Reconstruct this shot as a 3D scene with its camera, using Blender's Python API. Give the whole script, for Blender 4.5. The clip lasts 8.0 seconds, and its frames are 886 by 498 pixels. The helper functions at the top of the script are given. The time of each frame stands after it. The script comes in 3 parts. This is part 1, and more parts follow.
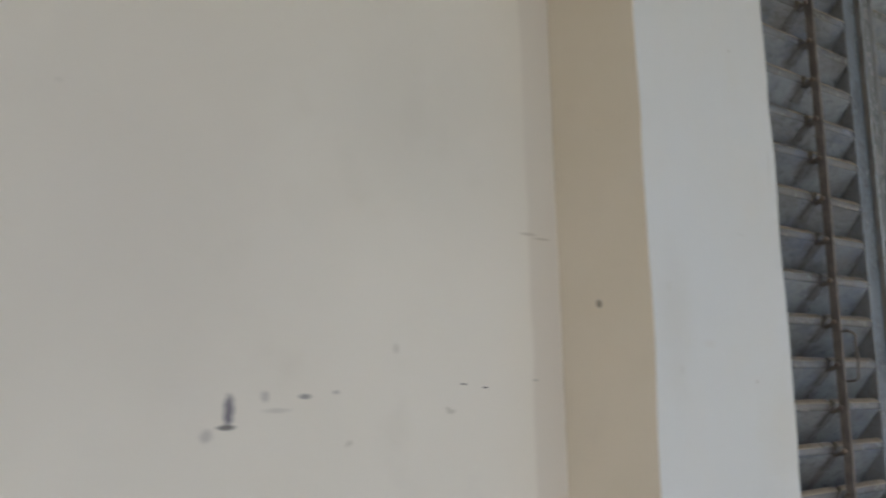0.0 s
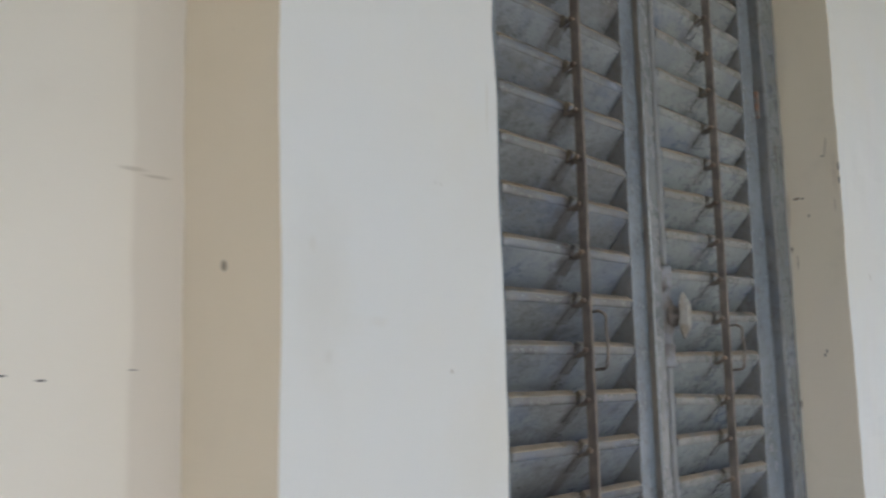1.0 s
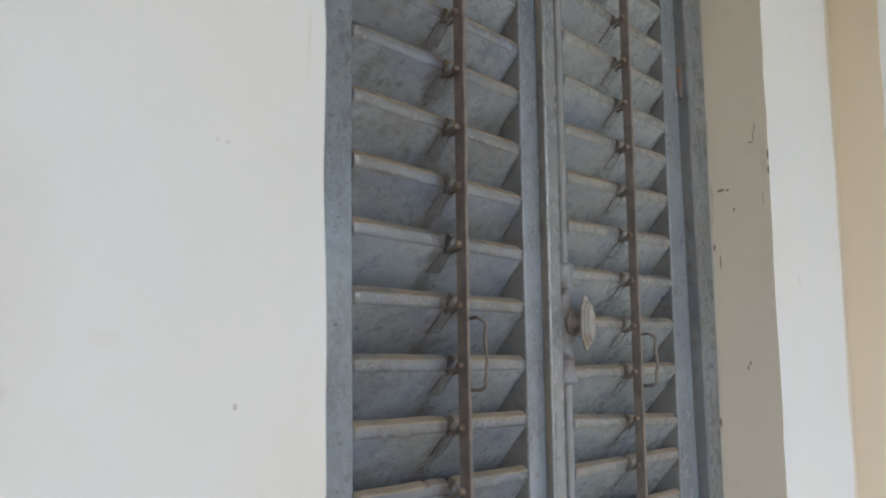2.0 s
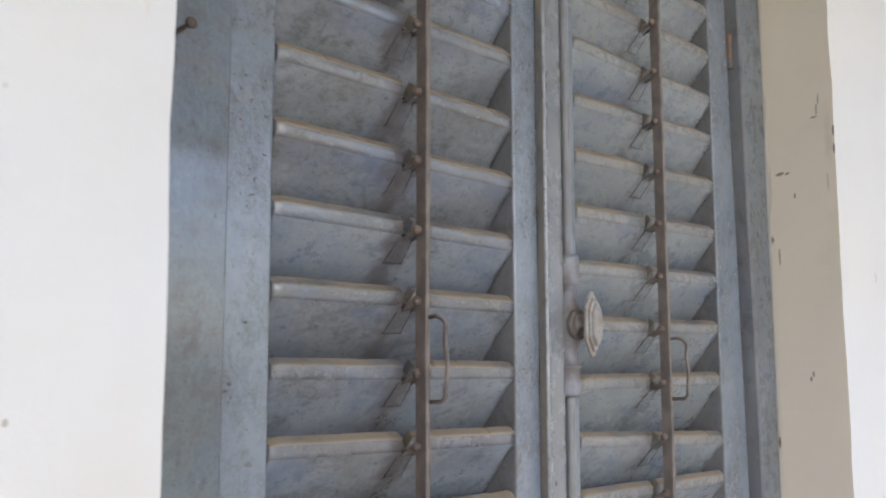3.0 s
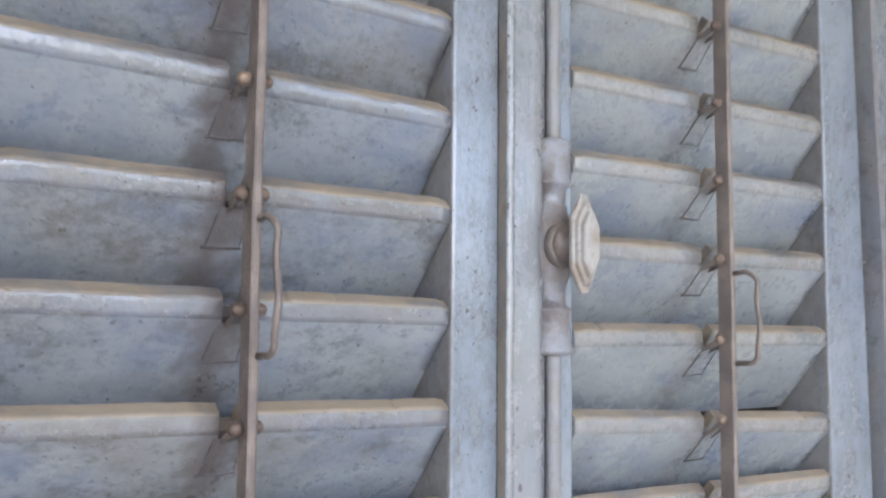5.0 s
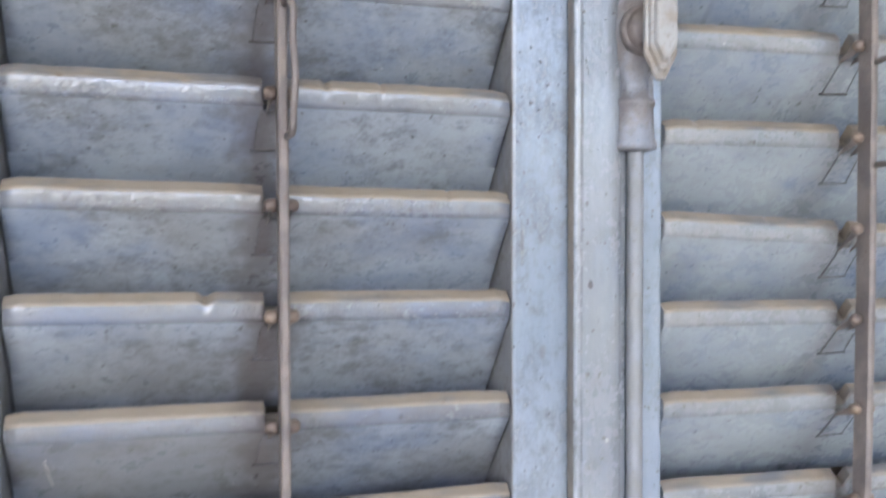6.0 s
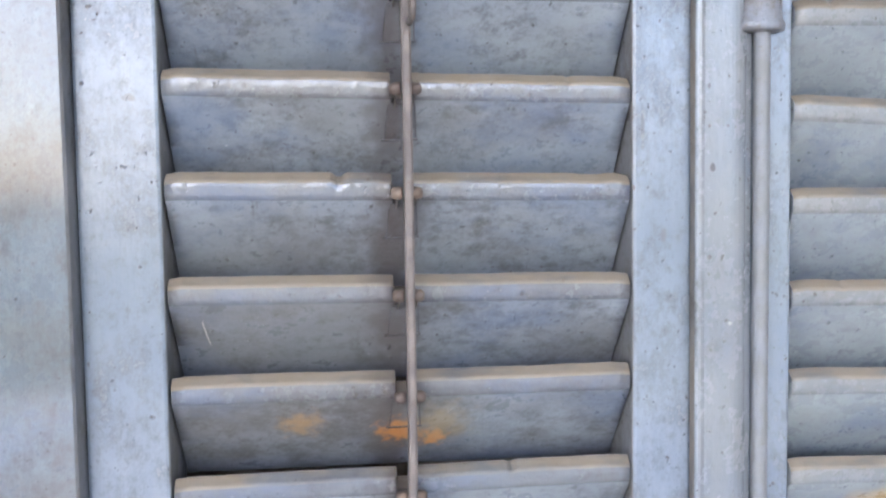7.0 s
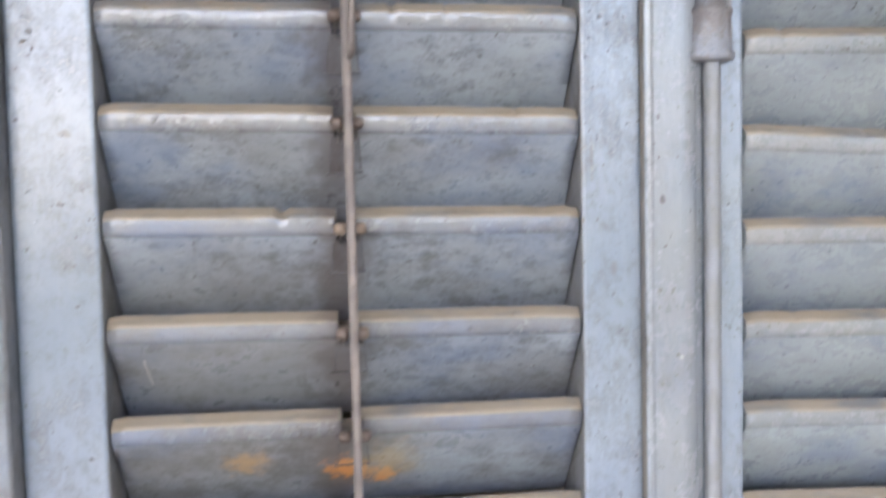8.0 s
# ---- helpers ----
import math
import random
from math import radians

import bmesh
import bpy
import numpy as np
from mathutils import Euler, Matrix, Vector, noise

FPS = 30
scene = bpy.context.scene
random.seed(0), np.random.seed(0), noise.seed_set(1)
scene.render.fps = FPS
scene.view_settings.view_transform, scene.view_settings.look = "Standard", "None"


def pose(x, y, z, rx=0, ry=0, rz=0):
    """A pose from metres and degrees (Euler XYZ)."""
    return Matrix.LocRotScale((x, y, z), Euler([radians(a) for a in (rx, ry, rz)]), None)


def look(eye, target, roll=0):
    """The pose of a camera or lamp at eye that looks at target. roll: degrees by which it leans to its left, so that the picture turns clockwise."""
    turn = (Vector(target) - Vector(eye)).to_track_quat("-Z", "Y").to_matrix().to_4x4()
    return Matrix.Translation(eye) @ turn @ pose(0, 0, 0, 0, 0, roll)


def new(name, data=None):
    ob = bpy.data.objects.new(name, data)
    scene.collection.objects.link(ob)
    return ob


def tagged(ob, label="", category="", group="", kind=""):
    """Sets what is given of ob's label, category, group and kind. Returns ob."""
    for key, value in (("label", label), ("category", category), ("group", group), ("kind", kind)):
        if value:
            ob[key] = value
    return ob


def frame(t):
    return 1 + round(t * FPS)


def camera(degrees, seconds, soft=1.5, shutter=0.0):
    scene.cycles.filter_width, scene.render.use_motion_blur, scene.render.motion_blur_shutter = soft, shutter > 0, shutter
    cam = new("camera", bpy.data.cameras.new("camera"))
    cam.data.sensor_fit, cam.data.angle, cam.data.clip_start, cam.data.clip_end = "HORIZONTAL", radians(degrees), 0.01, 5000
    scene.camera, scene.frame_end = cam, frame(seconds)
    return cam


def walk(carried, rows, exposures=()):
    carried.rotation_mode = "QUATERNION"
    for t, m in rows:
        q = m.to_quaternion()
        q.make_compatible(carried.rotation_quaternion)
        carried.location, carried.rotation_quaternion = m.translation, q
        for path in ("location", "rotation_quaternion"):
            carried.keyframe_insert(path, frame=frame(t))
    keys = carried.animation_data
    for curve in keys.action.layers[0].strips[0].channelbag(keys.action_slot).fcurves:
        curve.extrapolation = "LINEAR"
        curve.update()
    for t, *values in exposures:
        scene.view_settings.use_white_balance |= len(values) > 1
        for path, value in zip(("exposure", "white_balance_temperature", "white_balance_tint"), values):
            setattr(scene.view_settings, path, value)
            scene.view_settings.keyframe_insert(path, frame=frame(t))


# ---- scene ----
cam = camera(51.5, 8.0, soft=2.0, shutter=0.4)
PATH = [
    (0, (0.056, 0.055, 1.359), (1.3, 1.594, 1.649), -1.5),
    (0.5, (0.23, 0.05, 1.359), (1.571, 1.512, 1.616), -1.7),
    (1, (0.378, 0.111, 1.359), (1.86, 1.431, 1.607), -1.4),
    (1.5, (0.504, 0.2, 1.382), (2.11, 1.371, 1.609), -0.9),
    (3, (0.823, 0.184, 1.381), (2.242, 1.571, 1.627), -0.1),
    (3.5, (0.927, 0.202, 1.379), (2.282, 1.654, 1.62), 0.2),
    (4, (1.021, 0.244, 1.38), (2.332, 1.736, 1.619), 0.6),
    (5.5, (1.263, 0.306, 1.335), (2.2, 2.071, 1.421), 0.3),
    (6, (1.326, 0.24, 1.298), (1.919, 2.149, 1.242), -0.1),
    (6.5, (1.362, 0.21, 1.271), (1.657, 2.185, 1.172), -0.4),
    (7, (1.357, 0.203, 1.246), (1.562, 2.188, 1.119), -0.8),
    (7.5, (1.347, 0.198, 1.213), (1.558, 2.183, 1.089), -1.3),
    (8, (1.388, 0.211, 1.264), (1.608, 2.196, 1.147), -1.2),
]
EXPOSURE = [(0, 1.06, 6000, 10.5), (0.5, 1.06, 6000, 10.5), (1.0, 1.40, 6000, 10.5), (1.5, 1.57, 6050, 10.5), (3.0, 2.08, 6050, 15.5), (3.5, 2.40, 5940, 18),
            (4.0, 2.66, 5950, 18), (5.5, 2.82, 5720, 15), (6.5, 2.85, 5640, 15.5), (7.5, 2.85, 5630, 15.5), (8.0, 2.88, 5940, 16)]
walk(cam, [(t, look(eye, target, roll)) for t, eye, target, roll in PATH], EXPOSURE)

# ---- daylight: high sun in front of the veranda, kept off the wall by its roof ----
SUN_EL, SUN_AZ = 45, 205
world = bpy.data.worlds.new("world")
scene.world = world
world.use_nodes = True
sky = world.node_tree.nodes.new("ShaderNodeTexSky")
sky.sky_type, sky.sun_disc = "NISHITA", False
sky.sun_elevation, sky.sun_rotation = radians(SUN_EL), radians(SUN_AZ)
back = world.node_tree.nodes["Background"]
sky.dust_density, sky.air_density = 3.0, 1.0
back.inputs["Strength"].default_value = 0.15
world.node_tree.links.new(sky.outputs[0], back.inputs["Color"])
sun = new("sun", bpy.data.lights.new("sun", "SUN"))
sun.data.energy, sun.data.angle, sun.data.color = 2.2, radians(0.5), (1.0, 0.95, 0.87)
sun_from = Vector((math.sin(radians(SUN_AZ)) * math.cos(radians(SUN_EL)), math.cos(radians(SUN_AZ)) * math.cos(radians(SUN_EL)), math.sin(radians(SUN_EL))))
sun.matrix_world = look(sun_from * 20, (0, 0, 0))

# ---- plan, metres ----
WALL_Y = 0.760                      # plaster wall
JAMB_L, JAMB_R = 1.093, 2.097       # opening in the wall
FRAME_Y, LEAF_Y = 0.767, 0.784      # front of the fixed frame, front of the leaves
PITCH = 0.0636                      # one louvre to the next
BAR_L, BAR_R = 1.394, 1.800         # tilt bars
PIN_L, PIN_R = 1.372, 1.421         # height of one rivet on each bar
HINGE_LEAN = 0.022                  # the hinge joint is out of plumb
HEAD = 2.42                         # top of the opening


# ---- node helpers ----
class Nodes:
    """A material under construction: node() adds a node, wires what is a socket and sets the rest."""

    def __init__(self, name):
        self.material = bpy.data.materials.new(name)
        self.material.use_nodes = True
        self.tree = self.material.node_tree
        self.bsdf = self.tree.nodes["Principled BSDF"]
        self.place = self.node("ShaderNodeTexCoord").outputs["Object"]

    def put(self, socket, value):
        if isinstance(value, bpy.types.NodeSocket):
            self.tree.links.new(value, socket)
        else:
            socket.default_value = value

    def node(self, kind, values=(), operation=None, data_type=None, interpolation_type=None):
        n = self.tree.nodes.new(kind)
        if operation:
            n.operation = operation
        if data_type:
            n.data_type = data_type
        if interpolation_type:
            n.interpolation_type = interpolation_type
        for key, value in dict(values).items():
            self.put(n.inputs[key], value)
        return n

    def maths(self, op, a, b=0.0):
        return self.node("ShaderNodeMath", {0: a, 1: b}, operation=op).outputs[0]

    def ramp(self, value, low, high, out_low=0.0, out_high=1.0):
        return self.node("ShaderNodeMapRange", {0: value, 1: low, 2: high, 3: out_low, 4: out_high}, interpolation_type="SMOOTHSTEP").outputs[0]

    def noise(self, scale, detail=4.0, rough=0.55, stretch=(1, 1, 1), shift=(0, 0, 0)):
        where = self.node("ShaderNodeMapping", {"Vector": self.place, "Scale": stretch, "Location": shift}).outputs[0]
        return self.node("ShaderNodeTexNoise", {"Vector": where, "Scale": scale, "Detail": detail, "Roughness": rough}).outputs[0]

    def mix(self, factor, a, b):
        n = self.node("ShaderNodeMix", data_type="RGBA")
        self.put(n.inputs[0], factor)
        self.put(n.inputs[6], a if isinstance(a, bpy.types.NodeSocket) else (*a, 1))
        self.put(n.inputs[7], b if isinstance(b, bpy.types.NodeSocket) else (*b, 1))
        return n.outputs[2]

    def spot(self, colour, centre, size, tint, strength=1.0, ragged=0.6, soft=0.35, grain=60):
        """A stain or chip of its own shape round a place."""
        d = self.node("ShaderNodeVectorMath", {0: self.place, 1: centre}, operation="SUBTRACT").outputs[0]
        d = self.node("ShaderNodeVectorMath", {0: d, 1: size}, operation="DIVIDE").outputs[0]
        d = self.node("ShaderNodeVectorMath", {0: d}, operation="LENGTH").outputs["Value"]
        wob = self.maths("MULTIPLY", self.maths("SUBTRACT", self.noise(grain, 3), 0.5), 2.0 * ragged)
        mask = self.ramp(self.maths("ADD", d, wob), 1.0 - soft, 1.0 + soft, strength, 0.0)
        return self.mix(mask, colour, tint)

    def finish(self, colour, rough, height, depth, strength=0.5, metal=0.0, gloss=0.5):
        self.put(self.bsdf.inputs["Base Color"], colour)
        self.put(self.bsdf.inputs["Roughness"], rough)
        self.bsdf.inputs["Metallic"].default_value = metal
        self.bsdf.inputs["Specular IOR Level"].default_value = gloss
        if height is not None:
            bump = self.node("ShaderNodeBump", {"Strength": strength, "Distance": depth, "Height": height})
            self.put(self.bsdf.inputs["Normal"], bump.outputs[0])
        return self.material


BLUE, PALE_BLUE, DIRT = (0.15, 0.175, 0.225), (0.215, 0.235, 0.275), (0.06, 0.057, 0.055)
DUST, RUST, BROWN = (0.32, 0.25, 0.165), (0.62, 0.25, 0.04), (0.14, 0.095, 0.065)


def gloss_paint(name, grain, dirt=0.55, dust=0.0, bars=0.0, spots=(), rough=(0.2, 0.45), base=BLUE, pale=PALE_BLUE, lumps=0.35, blotch=0.0, depth=0.0016, shine=0.7, streaks=0.0):
    """Old blue-grey oil paint: brush marks along the grain, mottled fading, dirt specks, dust."""
    n = Nodes(name)
    random_tone = n.node("ShaderNodeObjectInfo").outputs["Random"]
    mild = tuple(0.75 if g < 1 else 1.0 for g in grain)
    patches = n.noise(12, 8, 0.68, mild)
    brush = n.noise(150, 3, 0.6, grain)
    mottle = n.noise(60, 8, 0.74, mild, (3, 1, 2))
    grime = n.noise(15, 7, 0.7, mild, (9, 4, 6))
    fine = n.noise(280, 3, 0.6)
    specks = n.noise(210, 2, 0.5, (1, 1, 1), (7, 2, 5))
    colour = n.mix(n.ramp(patches, 0.28, 0.76), base, pale)
    hue = n.noise(9, 7, 0.65, mild, (4, 9, 3))
    colour = n.mix(n.ramp(hue, 0.42, 0.75, 0.0, 0.45), colour, tuple(c * f for c, f in zip(pale, (1.0, 0.99, 0.87))))
    colour = n.mix(n.maths("MULTIPLY", n.ramp(brush, 0.4, 0.75), 0.12), colour, (0.30, 0.32, 0.35))
    smudge = n.maths("ADD", n.maths("MULTIPLY", mottle, 0.5), n.maths("ADD", n.maths("MULTIPLY", grime, 0.35), n.maths("MULTIPLY", fine, 0.15)))
    lean = n.maths("ADD", smudge, n.maths("MULTIPLY", n.maths("SUBTRACT", random_tone, 0.5), 0.06))
    colour = n.mix(n.ramp(lean, 0.47, 0.66, 0.0, dirt), colour, DIRT)
    grit = n.noise(125, 7, 0.8, mild, (8, 2, 11))
    grit = n.maths("ADD", grit, n.maths("MULTIPLY", n.maths("SUBTRACT", grime, 0.5), 0.45))
    colour = n.mix(n.ramp(grit, 0.50, 0.68, 0.0, 0.55 * dirt), colour, (0.07, 0.066, 0.064))
    stain = n.noise(80, 6, 0.65, mild, (5, 7, 1))
    colour = n.mix(n.ramp(n.maths("ADD", stain, n.maths("MULTIPLY", n.maths("SUBTRACT", grime, 0.5), 0.5)), 0.53, 0.74, 0.0, 0.75 * dirt), colour, DIRT)
    fly = n.maths("ADD", specks, n.maths("MULTIPLY", n.maths("SUBTRACT", grime, 0.5), 0.4))
    colour = n.mix(n.ramp(fly, 0.69, 0.76, 0.0, 0.8), colour, (0.055, 0.05, 0.045))
    dots = n.noise(230, 2, 0.5, (1, 1, 1), (12, 6, 3))
    colour = n.mix(n.ramp(dots, 0.74, 0.765, 0.0, 0.85), colour, (0.05, 0.047, 0.045))
    drops = n.noise(175, 2, 0.5, (1, 1, 1), (2, 11, 6))
    colour = n.mix(n.ramp(drops, 0.775, 0.80, 0.0, 0.7), colour, (0.55, 0.55, 0.53))
    if dust:
        drift = n.noise(55, 4, 0.6, tuple(0.3 if g < 1 else 1.0 for g in grain), (1, 8, 4))
        wide = n.noise(7, 3, 0.5, (1, 1, 1), (3, 3, 7))
        lean = n.maths("ADD", n.maths("ADD", drift, n.maths("MULTIPLY", n.maths("SUBTRACT", wide, 0.5), 0.5)), n.maths("MULTIPLY", random_tone, 0.14))
        colour = n.mix(n.ramp(lean, 0.34, 0.66, 0.15 * dust, dust), colour, DUST)
    if blotch:
        cloud = n.maths("ADD", n.noise(13, 8, 0.7, (0.6, 1, 1), (8, 8, 2)), n.maths("MULTIPLY", n.maths("SUBTRACT", random_tone, 0.5), 0.16))
        colour = n.mix(n.ramp(cloud, 0.44, 0.66, 0.0, blotch), colour, (0.115, 0.10, 0.085))
        chill = n.noise(14, 8, 0.7, (0.6, 1, 1), (1, 5, 12))
        colour = n.mix(n.ramp(chill, 0.46, 0.68, 0.0, 0.6), colour, (0.13, 0.165, 0.25))
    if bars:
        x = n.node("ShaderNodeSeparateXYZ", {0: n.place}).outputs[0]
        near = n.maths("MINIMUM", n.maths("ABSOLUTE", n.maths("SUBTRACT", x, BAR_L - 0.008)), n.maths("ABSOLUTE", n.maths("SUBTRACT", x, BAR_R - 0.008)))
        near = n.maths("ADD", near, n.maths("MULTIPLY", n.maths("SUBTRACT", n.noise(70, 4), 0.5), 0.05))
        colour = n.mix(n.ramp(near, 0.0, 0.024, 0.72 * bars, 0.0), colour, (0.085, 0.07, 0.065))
    if streaks:
        # leaning runs of dirty water down the face
        run = n.node("ShaderNodeMapping", {"Vector": n.place, "Rotation": (0, 0.38, 0), "Scale": (1, 0.2, 0.10), "Location": (2, 0, 6)}).outputs[0]
        run = n.node("ShaderNodeTexNoise", {"Vector": run, "Scale": 75.0, "Detail": 3.0, "Roughness": 0.6}).outputs[0]
        run = n.maths("ADD", run, n.maths("MULTIPLY", n.maths("SUBTRACT", grime, 0.5), 0.35))
        colour = n.mix(n.ramp(run, 0.66, 0.78, 0.0, streaks), colour, (0.085, 0.08, 0.08))
    for s in spots:
        colour = n.spot(colour, *s)
    height = n.maths("ADD", n.maths("MULTIPLY", brush, 0.35), n.maths("ADD", n.maths("MULTIPLY", patches, 0.8), n.maths("ADD", n.maths("MULTIPLY", fine, 0.2), n.maths("MULTIPLY", n.ramp(specks, 0.66, 0.78), -0.4))))
    crust = n.noise(190, 3, 0.55, (1, 1, 0.6), (6, 3, 8))
    height = n.maths("ADD", height, n.maths("MULTIPLY", crust, lumps))
    gloss = n.ramp(smudge, 0.35, 0.7, *rough)
    return n.finish(colour, gloss, height, depth, 0.55, gloss=shine)


def plaster(name, base, other, spots=(), band=None, rough=0.75, stain=(0.42, 0.38, 0.32)):
    """Limewashed plaster: soft patches, trowel waves, faint stains."""
    n = Nodes(name)
    cloud = n.noise(3.2, 4, 0.55)
    wave = n.noise(11, 4, 0.5)
    grit = n.noise(260, 3, 0.6)
    colour = n.mix(n.ramp(cloud, 0.32, 0.7), base, other)
    colour = n.mix(n.ramp(wave, 0.58, 0.8, 0.0, 0.16), colour, stain)
    specks = n.noise(34, 2, 0.5, (1, 1, 1), (5, 5, 1))
    colour = n.mix(n.ramp(specks, 0.76, 0.79, 0.0, 0.35), colour, (0.3, 0.27, 0.22))
    if band:
        x = n.node("ShaderNodeSeparateXYZ", {0: n.place}).outputs[0]
        x = n.maths("ADD", x, n.maths("MULTIPLY", n.maths("SUBTRACT", wave, 0.5), 0.012))
        colour = n.mix(n.ramp(x, band[0] - 0.004, band[0] + 0.004, 0.0, 1.0), colour, band[1])
    for s in spots:
        colour = n.spot(colour, *s)
    height = n.maths("ADD", n.maths("MULTIPLY", wave, 1.2), n.maths("MULTIPLY", grit, 0.12))
    return n.finish(colour, rough, height, 0.004, 0.35, gloss=0.3)


def old_metal(name, base, other, rough, metal=0.3, scale=120, spots=()):
    n = Nodes(name)
    big, fine = n.noise(45, 5, 0.6), n.noise(scale * 3, 4, 0.65)
    colour = n.mix(n.ramp(big, 0.38, 0.62), base, other)
    colour = n.mix(n.ramp(fine, 0.55, 0.75, 0.0, 0.6), colour, BROWN)
    for s in spots:
        colour = n.spot(colour, *s)
    return n.finish(colour, n.ramp(fine, 0.3, 0.7, rough - 0.12, rough + 0.15), n.maths("ADD", big, fine), 0.0014, 0.6, metal)


# ---- materials ----
INK, CHIP = (0.10, 0.095, 0.10), (0.16, 0.10, 0.06)
rust_spots = [
    ((1.315, 0.81, 1.135), (0.085, 0.08, 0.085), (0.12, 0.10, 0.08), 0.42, 0.5, 0.9, 30),
    ((1.30, 0.81, 1.40), (0.06, 0.08, 0.05), (0.13, 0.12, 0.10), 0.3, 0.6, 0.9, 30),
    ((1.389, 0.80, 1.086), (0.0125, 0.05, 0.009), RUST, 0.6, 1.4, 0.5, 150),
    ((1.412, 0.80, 1.079), (0.008, 0.05, 0.006), RUST, 0.75, 1.4, 0.5, 170),
    ((1.416, 0.80, 1.091), (0.016, 0.05, 0.014), (0.36, 0.27, 0.14), 0.55, 1.2, 0.8, 100),
    ((1.325, 0.80, 1.095), (0.011, 0.05, 0.0065), (0.48, 0.29, 0.11), 0.55, 1.6, 0.8, 130),
    ((1.280, 0.80, 1.034), (0.008, 0.05, 0.006), (0.56, 0.30, 0.09), 0.85, 0.6, 0.4, 90),
    ((1.725, 0.80, 1.021), (0.022, 0.05, 0.016), (0.52, 0.36, 0.16), 0.75, 0.7, 0.6, 60),
]
# right boards cleaner and paler; part of the paleness is light put into colour
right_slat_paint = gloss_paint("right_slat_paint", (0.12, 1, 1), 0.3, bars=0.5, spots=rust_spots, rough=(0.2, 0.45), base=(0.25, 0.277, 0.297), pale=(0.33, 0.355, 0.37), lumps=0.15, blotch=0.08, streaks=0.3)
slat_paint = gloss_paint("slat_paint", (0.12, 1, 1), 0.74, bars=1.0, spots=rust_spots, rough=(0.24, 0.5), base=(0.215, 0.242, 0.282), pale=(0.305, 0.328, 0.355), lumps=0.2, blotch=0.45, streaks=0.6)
# lip and nose bases darker than the faces: surplus light there offset in colour
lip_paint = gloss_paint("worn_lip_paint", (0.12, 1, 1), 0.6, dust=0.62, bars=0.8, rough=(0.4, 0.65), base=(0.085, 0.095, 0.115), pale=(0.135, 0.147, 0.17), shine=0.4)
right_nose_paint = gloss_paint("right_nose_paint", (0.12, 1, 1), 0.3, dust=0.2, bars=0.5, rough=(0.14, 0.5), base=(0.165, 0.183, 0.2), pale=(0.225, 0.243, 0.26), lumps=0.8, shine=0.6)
nose_paint = gloss_paint("dimmed_rubbed_nose_paint", (0.12, 1, 1), 0.6, spots=[((1.475, 0.783, 1.312), (0.0014, 0.02, 0.0018), INK, 0.95, 0.4, 0.3, 300), ((1.4735, 0.783, 1.306), (0.0012, 0.02, 0.0012), INK, 0.95, 0.4, 0.3, 300), ((1.295, 0.783, 1.312), (0.0014, 0.02, 0.0018), INK, 0.8, 0.5, 0.3, 300)], dust=0.12, bars=1.0, rough=(0.05, 0.42), base=(0.11, 0.124, 0.148), pale=(0.175, 0.19, 0.215), lumps=0.9, blotch=0.25, shine=0.9)
stile_paint = gloss_paint("stile_paint", (1, 1, 0.1), 0.5, rough=(0.12, 0.36), base=(0.168, 0.203, 0.256), pale=(0.23, 0.262, 0.312), spots=[
    ((1.5415, LEAF_Y, 1.246), (0.0016, 0.01, 0.0022), INK, 0.9, 0.5, 0.3, 300),
    ((1.548, LEAF_Y, 1.285), (0.0012, 0.01, 0.010), (0.12, 0.115, 0.11), 0.6, 1.0, 0.5, 200),
    ((1.562, LEAF_Y, 1.215), (0.0022, 0.01, 0.004), (0.12, 0.115, 0.11), 0.5, 1.0, 0.6, 200),
    ((1.226, LEAF_Y, 1.305), (0.0035, 0.01, 0.002), (0.12, 0.115, 0.11), 0.6, 0.9, 0.5, 200),
])
# some dust, and darker than the fronts: shade of the recesses put into colour
edge_paint = gloss_paint("shaded_dusty_edge_paint", (1, 1, 0.2), 0.6, dust=0.18, rough=(0.5, 0.7), base=(0.12, 0.135, 0.165), pale=(0.17, 0.185, 0.21), shine=0.4)
# dusty, and darkened with the shade that lies along the strip's edges
groove_paint = gloss_paint("shaded_dusty_groove_paint", (1, 1, 0.2), 0.7, dust=0.4, rough=(0.5, 0.7), base=(0.10, 0.105, 0.12), pale=(0.14, 0.145, 0.16), shine=0.3)
strip_paint = gloss_paint("cover_strip_paint", (1, 1, 0.1), 0.3, dust=0.12, rough=(0.16, 0.4), base=(0.165, 0.188, 0.225), pale=(0.218, 0.24, 0.272), spots=[
    ((1.5905, 0.772, 1.2585), (0.0016, 0.01, 0.003), INK, 1.0, 0.5, 0.3, 300),
    ((1.5880, 0.772, 1.3105), (0.0010, 0.01, 0.0018), INK, 0.9, 0.4, 0.3, 300),
    ((1.5885, 0.772, 1.2005), (0.0016, 0.01, 0.0016), (0.11, 0.105, 0.10), 0.9, 0.3, 0.3, 300),
    ((1.6005, 0.772, 1.285), (0.0009, 0.01, 0.001), INK, 0.9, 0.4, 0.3, 300),
])
frame_paint = gloss_paint("frame_paint", (1, 1, 0.15), 0.6, rough=(0.2, 0.45), base=(0.11, 0.142, 0.178), pale=(0.172, 0.204, 0.24), lumps=1.0, blotch=0.4, depth=0.0013, shine=0.3)
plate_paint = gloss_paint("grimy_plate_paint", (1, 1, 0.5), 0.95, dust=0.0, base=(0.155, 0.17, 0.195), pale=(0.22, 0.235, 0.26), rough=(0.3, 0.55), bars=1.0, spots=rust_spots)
frame_paint.node_tree.nodes["Principled BSDF"].inputs["Coat Weight"].default_value = 1.0
